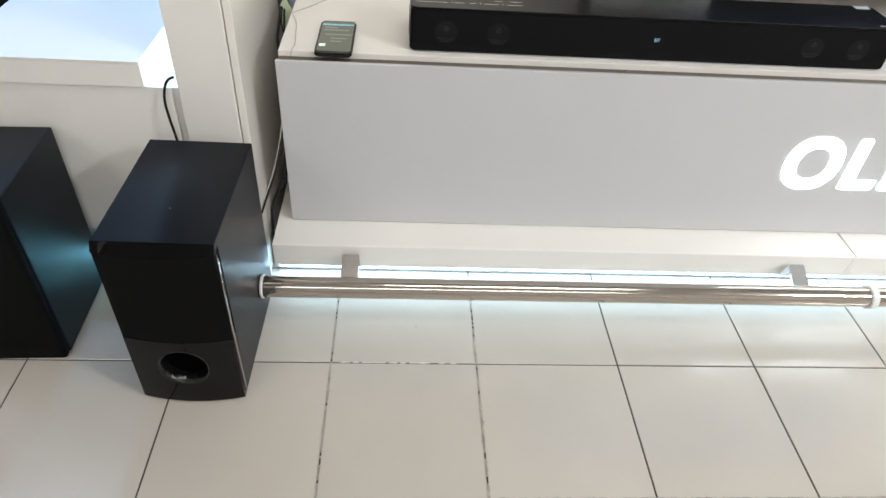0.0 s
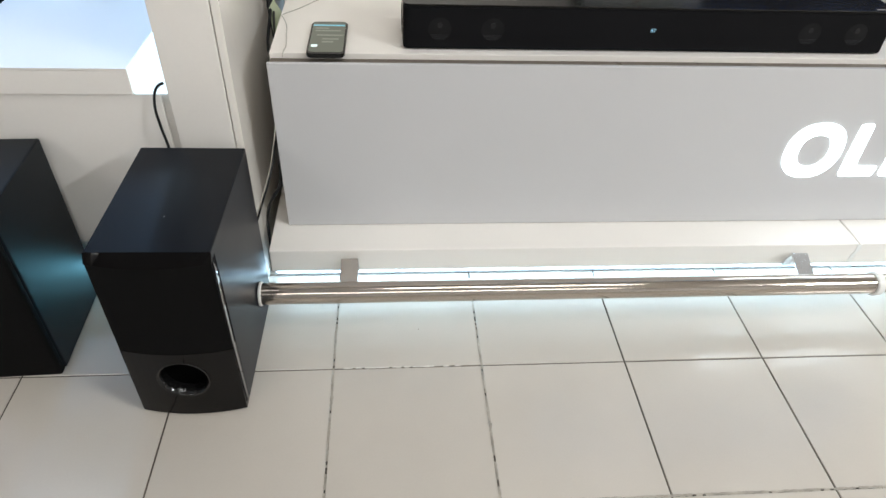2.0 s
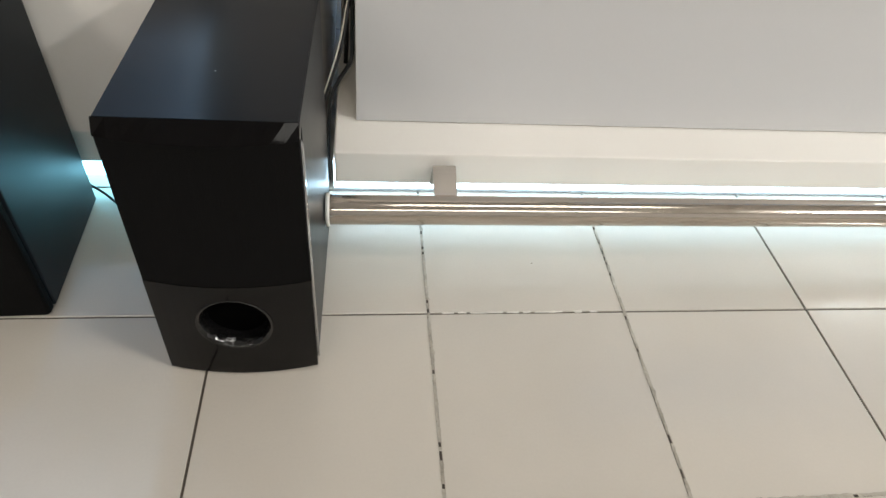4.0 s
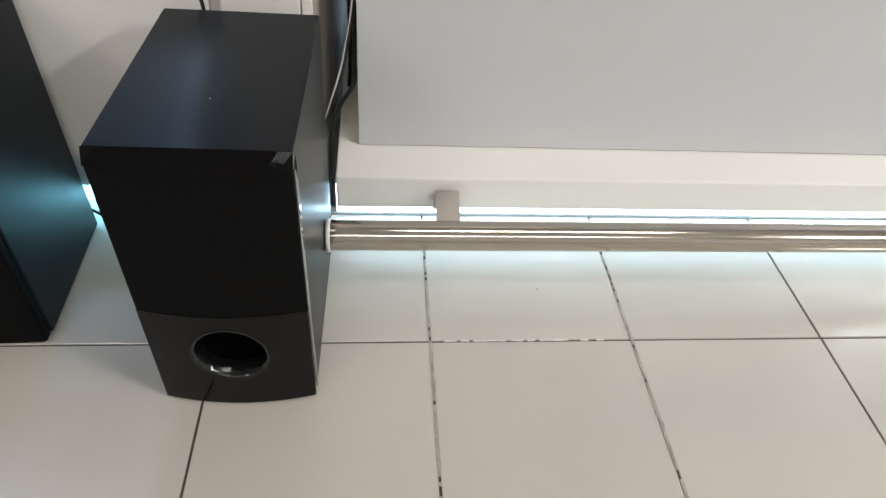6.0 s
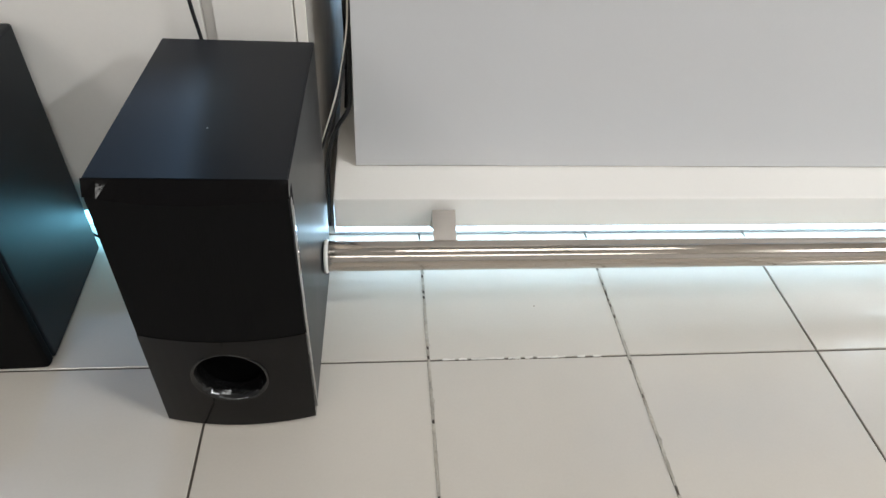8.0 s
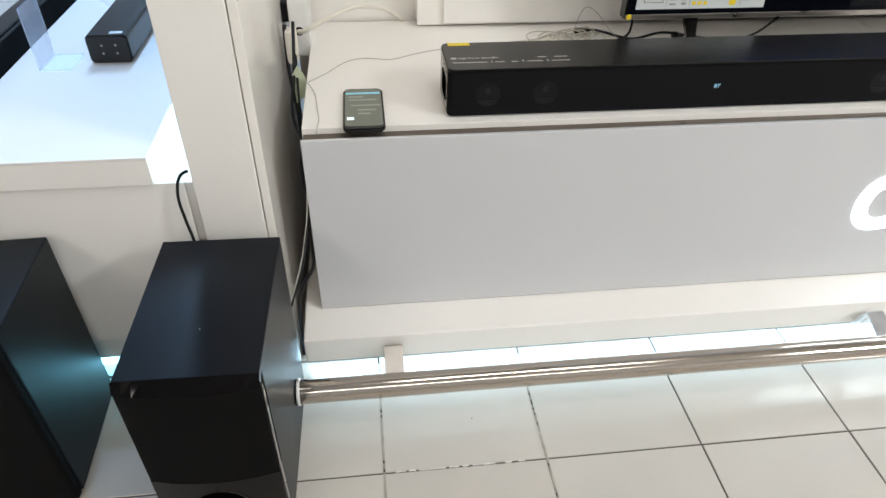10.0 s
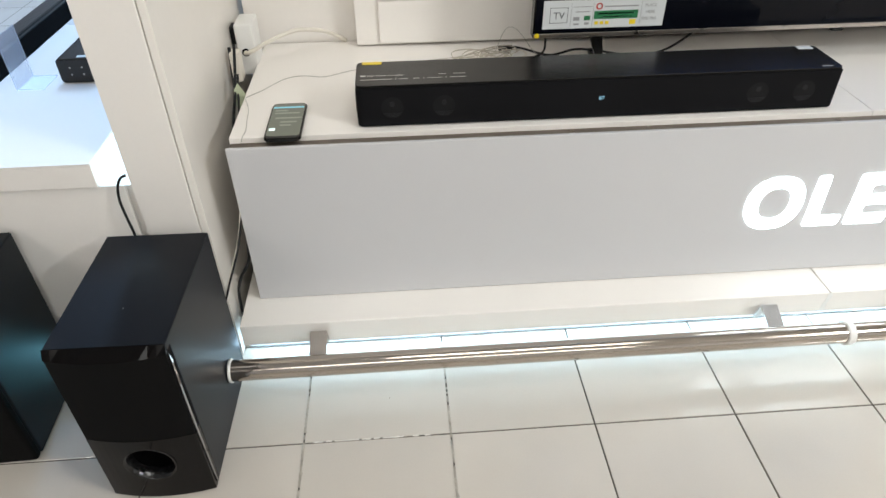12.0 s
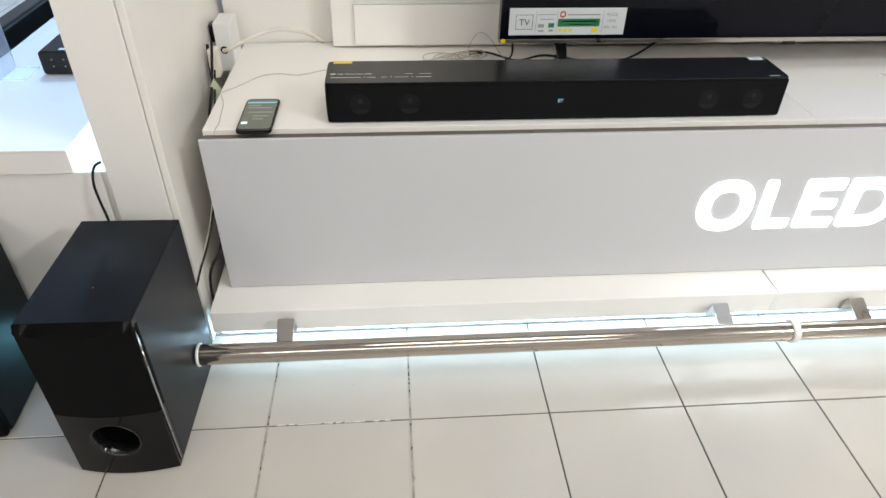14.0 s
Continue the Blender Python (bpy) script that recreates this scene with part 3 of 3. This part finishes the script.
part("port_tube", lathe([(0.0364, 0.0208), (0.0360, 0.0322), (0.0, 0.0328)], pose(-0.247, -0.1, 0.102, -90, 0, 0), 36), M_HOLE, sub, "dark port tube", True)
trim = [(-0.0800, 0.012), (-0.0770, 0.012)] + [(-0.0765 - 0.0025 * math.sin(3.1 * k / 10), 0.05 + 0.033 * k) for k in range(10)] + [(-0.083, 0.366)] + [(-0.0825 - 0.0025 * math.sin(3.1 * k / 10), 0.05 + 0.033 * k) for k in range(9, -1, -1)]
part("chrome_strip", prism(trim, "x", SX1 + 0.0004, SX1 + 0.0022, 0.0005), M_MIRROR, sub, "thin curved chrome strip")
part("fleck", lathe([(0, 0.0004), (0.0009, 0.0003), (0.0011, 0)], pose(-0.245, 0.0085, 0.3835), 8), M_INK, sub, "tiny pale fleck")
for x, y in ((-0.32, -0.06), (-0.17, -0.06), (-0.32, 0.195), (-0.17, 0.195)):
    part("rubber_foot", lathe([(0, 0.0), (0.009, 0.0), (0.009, 0.0045), (0, 0.0045)], pose(x, y, 0), 16), M_CABLE, sub)

# ---- second subwoofer ----
TURN2 = 2.1
sub2 = empty("subwoofer", "matte black subwoofer with cloth front and red indicator on the floor", "subwoofer", at=(-0.6126, 0.1197, 0))
sub2.rotation_euler = (0, 0, radians(TURN2))
SM = Matrix.Translation((-0.6126, 0.1197, 0))


def local(bm):
    bmesh.ops.transform(bm, matrix=SM, verts=bm.verts[:])
    return bm


part("cabinet", local(box(-0.0885, 0.0885, -0.104, 0.1235, 0.004, 0.3865, 0.004, 3)), M_VINYL2, sub2, "matte black cabinet")
g = box(-0.0885, 0.0885, -0.1245, -0.1045, 0.004, 0.3865, 0.009, 4)
part("cloth_front", local(g), M_CLOTH, sub2, "black cloth front")
part("indicator", local(lathe([(0, 0.001), (0.0022, 0.0006), (0.0025, 0)], pose(0.002, -0.1247, 0.362, 90, 0, 0), 14)), M_LED, sub2, "small red light")
for x, y in ((-0.07, -0.095), (0.07, -0.095), (-0.07, 0.105), (0.07, 0.105)):
    part("rubber_foot", local(lathe([(0, 0.0), (0.009, 0.0), (0.009, 0.0045), (0, 0.0045)], pose(x, y, 0), 16)), M_CABLE, sub2)

# ---- side counter ----
counter = empty("display_counter", "white display counter with aluminium edges and glowing end", "counter", at=(-0.55, 0.7, 0))
part("body", box(-0.782, -0.297, 0.262, 1.45, 0.124, 0.469, 0.002), M_LAM, counter)
part("filler_strip", box(-0.2965, -0.2815, 0.270, 1.44, 0.124, 0.469), M_LAM, counter)
part("plinth", box(-0.76, -0.2815, 0.282, 1.42, 0.055, 0.1235), M_LAM, counter)
part("foot_block", box(-0.76, -0.285, 0.318, 1.40, 0.0, 0.0545), M_LAM, counter)
part("led_diffuser", box(-0.755, -0.288, 0.3145, 0.3175, 0.001, 0.050), M_STRIP2, counter, "cool white glowing strip")
part("edge_profile", box(-0.806, -0.7825, 0.260, 1.452, 0.06, 0.472, 0.003), M_ALU, counter, "brushed aluminium end profile")
part("riser", box(-0.615, -0.341, 0.256, 1.44, 0.4695, 0.5155, 0.0015), M_LAM, counter, "white riser box")
part("riser_sheet", box(-0.676, -0.341, 0.2555, 1.44, 0.516, 0.5205, 0.001), M_LAM, counter, "thin white top sheet")
part("light_box", box(-0.340, -0.282, 0.258, 1.44, 0.4695, 0.5195, 0.003), M_LIGHTBOX, counter, "glowing opal end block")

# ---- things on the counter ----
speaker = empty("small_soundbar", "small black soundbar with buttons on the counter", "soundbar", at=(-0.487, 0.8, 0.5205))
part("body", prism(round_rect(-0.528, -0.448, 0.521, 0.577, 0.009), "y", 0.632, 1.15, 0.003), M_SATIN, speaker)
for x, z in ((-0.500, 0.557), (-0.474, 0.557), (-0.500, 0.541), (-0.474, 0.541)):
    part("button", lathe([(0, 0.0008), (0.0018, 0.0006), (0.0022, 0)], pose(x, 0.632, z, 90, 0, 0), 12), M_INK, speaker)
part("sticker", box(-0.483, -0.459, 0.640, 0.652, 0.5771, 0.5776), M_PAPER, speaker, "white sticker")
dark = empty("long_soundbar", "long black soundbar lying along the counter edge", "soundbar", at=(-0.74, 1.0, 0.4695))
part("body", box(-0.760, -0.712, 0.505, 1.40, 0.4705, 0.556, 0.005), M_SATIN, dark)
part("lower_edge", box(-0.7118, -0.7105, 0.515, 1.39, 0.476, 0.545), M_GRILLE, dark)
stand = empty("acrylic_stand", "clear acrylic price stand on the counter", "sign holder", at=(-0.58, 0.64, 0.5205))
part("foot", box(-0.6118, -0.556, 0.602, 0.680, 0.5208, 0.5238, 0.0008), M_ACRYLIC, stand)
u = box(-0.615, -0.612, 0.600, 0.684, 0.5208, 0.640, 0.0008)
part("upright", u, M_ACRYLIC, stand)
for ob in stand.children:
    ob.visible_shadow = False

# ---- cables and plugs ----


def cable(name, label, points, r, mat=M_CABLE, cat="cable"):
    return tagged(part(name, tube(points, r), mat, smooth=True), label, cat)


cable("loose_cable", "black power cord rising from the subwoofer to the counter", [(-0.288, 0.2215, 0.32), (-0.296, 0.235, 0.375), (-0.302, 0.2405, 0.411), (-0.3055, 0.245, 0.447), (-0.302, 0.250, 0.474), (-0.294, 0.2535, 0.4885), (-0.283, 0.2535, 0.4945)], 0.0026)
cable("loose_cable", "thin black cord on the floor behind the subwoofers", [(-0.56, 0.262, 0.04), (-0.52, 0.255, 0.012), (-0.48, 0.225, 0.0035), (-0.42, 0.195, 0.0035), (-0.375, 0.18, 0.0035), (-0.346, 0.185, 0.0035)], 0.0022)
box_ob = empty("cable_box", "white cable outlet box beside the tabletop", "outlet box", at=(-0.115, 0.76, 0.49))
part("casing", box(-0.146, -0.104, 0.718, 0.80, 0.49, 0.611, 0.005, 3), M_WHITEPL, box_ob)
part("hole", lathe([(0, 0.0004), (0.0085, 0.0004), (0.0095, 0)], pose(-0.127, 0.7178, 0.545, 90, 0, 0), 20), M_HOLE, box_ob, "dark cable hole")
cable("white_hose", "ivory cable hose arching from the outlet box", [(-0.127, 0.722, 0.545), (-0.125, 0.708, 0.547), (-0.105, 0.700, 0.556), (-0.06, 0.715, 0.575), (-0.005, 0.745, 0.585), (0.05, 0.79, 0.566), (0.085, 0.835, 0.535), (0.10, 0.85, 0.519)], 0.005, M_IVORY)
cable("thin_wire", "thin grey wire lying on the tabletop", [(-0.112, 0.55, 0.50), (-0.100, 0.53, TOP + 0.002), (-0.07, 0.565, TOP + 0.002), (-0.03, 0.62, TOP + 0.002), (0.01, 0.635, TOP + 0.002), (0.06, 0.625, TOP + 0.002), (0.11, 0.65, TOP + 0.002), (0.16, 0.67, TOP + 0.002), (0.24, 0.69, TOP + 0.002), (0.33, 0.705, TOP + 0.002), (0.40, 0.72, TOP + 0.002)], 0.0008, M_WIRE)
cable("thin_wire", "thin grey wire hanging over the tabletop edge", [(-0.110, 0.54, 0.50), (-0.103, 0.52, TOP + 0.002), (-0.088, 0.47, TOP + 0.002), (-0.083, 0.42, TOP + 0.002), (-0.078, 0.37, TOP + 0.002), (-0.080, 0.345, TOP + 0.0025), (-0.081, 0.330, TOP - 0.003)], 0.0008, M_WIRE)
coil = []
for k in range(96):
    a = k * 0.47
    grow = 0.62 + 0.38 * math.sin(k * 0.211 + 1.0)
    coil.append((0.445 + 0.082 * math.cos(a) * grow + 0.010 * math.sin(k * 0.37), 0.705 + 0.036 * math.sin(a + 0.3) * grow, TOP + 0.003 + 0.014 * (0.5 + 0.5 * math.sin(k * 0.83))))
cable("wire_bundle", "tangled bundle of grey wires behind the soundbar", coil, 0.0012, M_TANWIRE)
cable("black_cable", "black cable running behind the soundbar", [(0.50, 0.755, TOP + 0.01), (0.54, 0.74, TOP + 0.008), (0.60, 0.70, TOP + 0.004), (0.66, 0.69, TOP + 0.02), (0.72, 0.70, TOP + 0.01), (0.80, 0.68, TOP + 0.004), (0.88, 0.70, TOP + 0.004), (0.96, 0.75, TOP + 0.02), (1.02, 0.79, TOP + 0.05)], 0.0028)
cable("black_cable", "black cable hanging from the television", [(0.575, 0.66, 0.60), (0.58, 0.67, TOP + 0.03), (0.56, 0.69, TOP + 0.004), (0.53, 0.68, TOP + 0.004), (0.60, 0.66, TOP + 0.004), (0.70, 0.65, TOP + 0.004)], 0.0026)
cable("thin_wire", "thin grey wire looping beside the television", [(0.47, 0.72, TOP + 0.01), (0.50, 0.76, TOP + 0.05), (0.53, 0.77, TOP + 0.045), (0.56, 0.73, TOP + 0.012), (0.57, 0.70, TOP + 0.003), (0.55, 0.66, TOP + 0.003)], 0.0008, M_WIRE)
plug = empty("cable_plug", "black connector lying on the tabletop", "connector", at=(0.5, 0.75, TOP))
part("shell", prism(round_rect(0.482, 0.518, 0.742, 0.756, 0.004), "z", TOP + 0.002, TOP + 0.013, 0.002), M_CABLE, plug)
cable("hanging_cable", "black cord hanging in the gap beside the plinth", [(-0.128, 0.62, 0.60), (-0.132, 0.57, 0.52), (-0.140, 0.52, 0.455), (-0.122, 0.45, 0.43), (-0.122, 0.40, 0.397), (-0.1125, 0.36, 0.335), (-0.1125, 0.325, 0.27), (-0.1145, 0.307, 0.236), (-0.136, 0.300, 0.200), (-0.149, 0.298, 0.158), (-0.154, 0.30, 0.08), (-0.156, 0.30, 0.005)], 0.0034)
twist = [(-0.117, 0.46, 0.43), (-0.1135, 0.345, 0.36), (-0.123, 0.300, 0.302), (-0.132, 0.270, 0.272), (-0.146, 0.245, 0.235), (-0.157, 0.240, 0.205), (-0.170, 0.238, 0.17), (-0.180, 0.240, 0.10), (-0.181, 0.244, 0.004)]
cable("hanging_cable", "white cord hanging in the gap beside the plinth", twist, 0.0015, M_IVORY)
cable("hanging_cable", "black cord wound along a white cord beside the plinth", [(-0.128, 0.60, 0.54), (-0.124, 0.52, 0.47)] + [(x + 0.003 + 0.0012 * math.cos(2.1 * i), y - 0.0008, z - 0.002 * math.sin(1.7 * i)) for i, (x, y, z) in enumerate(twist)], 0.0024)
cable("hanging_cable", "black cord running down beside the partition", [(-0.150, 0.66, 0.58), (-0.150, 0.64, 0.50), (-0.138, 0.60, 0.42), (-0.128, 0.55, 0.30), (-0.125, 0.50, 0.20), (-0.128, 0.48, 0.1345)], 0.0040)
adapter = empty("power_adapter", "ivory plug adapter hanging in the gap beside the plinth", "plug", at=(-0.14, 0.65, 0.53))
ab = box(-0.150, -0.128, 0.640, 0.675, 0.505, 0.572, 0.004)
part("shell", ab, M_IVORY, adapter)
part("black_plug", box(-0.172, -0.1465, 0.745, 0.785, 0.555, 0.596, 0.004), M_CABLE, adapter, "black plug")
tag = empty("cable_tag", "pale green paper tag on a cord", "tag", at=(-0.125, 0.56, 0.5))
tb = prism([(-0.133, 0.455), (-0.108, 0.475), (-0.106, 0.500), (-0.124, 0.535), (-0.136, 0.515)], "y", 0.563, 0.5645)
part("paper", tb, M_TAG, tag)

grommet = empty("cable_grommet", "round white plastic cable cover on the tabletop", "cable cover", at=(0.522, 0.725, TOP))
part("rim", lathe([(0.0235, 0.0003), (0.0242, 0.0017), (0.0275, 0.0014), (0.0285, 0.0)], pose(0.522, 0.725, TOP), 36), M_IVORY, grommet, "", True)
part("lid", lathe([(0.0, 0.0011), (0.0228, 0.0011), (0.0232, 0.0)], pose(0.522, 0.725, TOP), 36), M_WHITEPL, grommet, "slightly sunken white lid")

sock = empty("floor_plug", "small white plastic plug lying on the floor beside the counter", "plug", at=(-1.0, 0.31, 0))
part("shell", box(-1.04, -0.985, 0.29, 0.33, 0.001, 0.032, 0.012, 4), M_WHITEPL, sock)

# ---- unseen ceiling and fill lights ----
# invented housing for the added counter spot, out of view
sp = empty("ceiling_spotlight", "unseen spotlight added for the blue light on the counter", "spotlight", at=(-0.62, 0.95, 2.93))
part("can", lathe([(0.045, 2.90), (0.052, 2.90), (0.052, 2.999), (0.0, 2.999)], pose(-0.62, 0.95, 0), 24), M_WHITEPL, sp, "", True)
part("reflector", lathe([(0.044, 2.905), (0.03, 2.93), (0.0, 2.935)], pose(-0.62, 0.95, 0), 24), M_ALU, sp, "bright metal reflector", True)
# every lamp gets an invented panel body out of view
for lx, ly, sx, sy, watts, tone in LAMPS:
    cl = empty("ceiling_light", "unseen white framed panel added for a ceiling or fill lamp", "ceiling light", "ceiling lights", at=(lx, ly, 2.98))
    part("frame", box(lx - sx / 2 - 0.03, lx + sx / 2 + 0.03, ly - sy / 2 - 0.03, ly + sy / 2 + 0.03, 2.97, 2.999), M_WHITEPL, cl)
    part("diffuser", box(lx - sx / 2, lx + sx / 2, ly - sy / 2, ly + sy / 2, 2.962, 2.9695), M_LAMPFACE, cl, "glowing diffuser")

# ---- worn grout and tiles ----
rng = random.Random(5)


def worn(x0, y0, x1, y1, w, gaps=0.12):
    """A ragged strip of crumbling grout between two points, with breaks."""
    bm = bmesh.new()
    n = int(math.hypot(x1 - x0, y1 - y0) / 0.006)
    ux, uy = (x1 - x0) / n, (y1 - y0) / n
    L = math.hypot(ux, uy)
    px, py = -uy / L, ux / L
    prev = None
    for i in range(n + 1):
        a, b_ = w * rng.uniform(0.45, 1.0), w * rng.uniform(0.45, 1.0)
        if rng.random() < 0.03:
            a *= 1.9
        cx, cy = x0 + ux * i, y0 + uy * i
        z = 0.0006 + rng.uniform(0, 0.0005)
        cur = (bm.verts.new((cx + px * a, cy + py * a, z)), bm.verts.new((cx - px * b_, cy - py * b_, z)))
        if prev and rng.random() > gaps:
            bm.faces.new((prev[0], prev[1], cur[1], cur[0]))
        prev = cur
    return bm


for x0, y0, x1, y1, w in ((0, 0.26, 0, -0.9, 0.0030), (0.3, 0.26, 0.3, -0.9, 0.0032), (0.3, -0.3, 1.5, -0.3, 0.0034)):
    part("grout_strip", worn(x0, y0, x1, y1, w), M_CRUMB, floor, "crumbling pale grout")


part("grout_strip", worn(0.02, 0.0, 0.27, 0.0, 0.0024, 0.4), M_CHIP, floor, "chipped whitish grout")


def tile_mesh(w, d, gap=0.0017, h=0.006, bev=0.0007):
    me = bpy.data.meshes.new("tile")
    bm = box(gap, w - gap, gap, d - gap, -h, 0, 0)
    bmesh.ops.bevel(bm, geom=[e for e in bm.edges if all(v.co.z > -0.001 for v in e.verts)], offset=bev, segments=1, affect="EDGES")
    bm.to_mesh(me)
    bm.free()
    me.materials.append(M_TILE)
    return me


ROWS_Y = [-1.8, -1.5, -1.2, -0.9, -0.6, -0.3, 0.0, 0.282, 0.582, 0.882, 1.182, 1.482, 1.782, 2.082, 2.382, 2.682]
FULL, SHORT = tile_mesh(0.3, 0.3), tile_mesh(0.3, 0.282)
for j, y in enumerate(ROWS_Y[:-1]):
    for i in range(-9, 8):
        ob = new("tile", SHORT if abs(y) < 1e-6 else FULL)
        ob.parent = floor
        ob.location = (0.3 * i, y, rng.uniform(-0.0003, 0.0))
# the rest of the tiled floor, away from the displays
verts, faces = [], []
for i in range(-15, 18):
    for j in range(-14, 15):
        x, y = 0.3 * i, 0.3 * j - 0.018 * (j > 0)
        if -9 <= i <= 7 and -1.81 < y < 2.6:
            continue
        k = len(verts)
        verts += [(x + 0.0017, y + 0.0017, 0), (x + 0.2983, y + 0.0017, 0), (x + 0.2983, y + 0.2983, 0), (x + 0.0017, y + 0.2983, 0)]
        faces.append((k, k + 1, k + 2, k + 3))
me = bpy.data.meshes.new("far_tiles")
me.from_pydata(verts, [], faces)
me.materials.append(M_TILE)
far = new("far_tiles", me)
far.parent = floor
tagged(far, "off-white floor tiles of the wider store", kind="stuff")
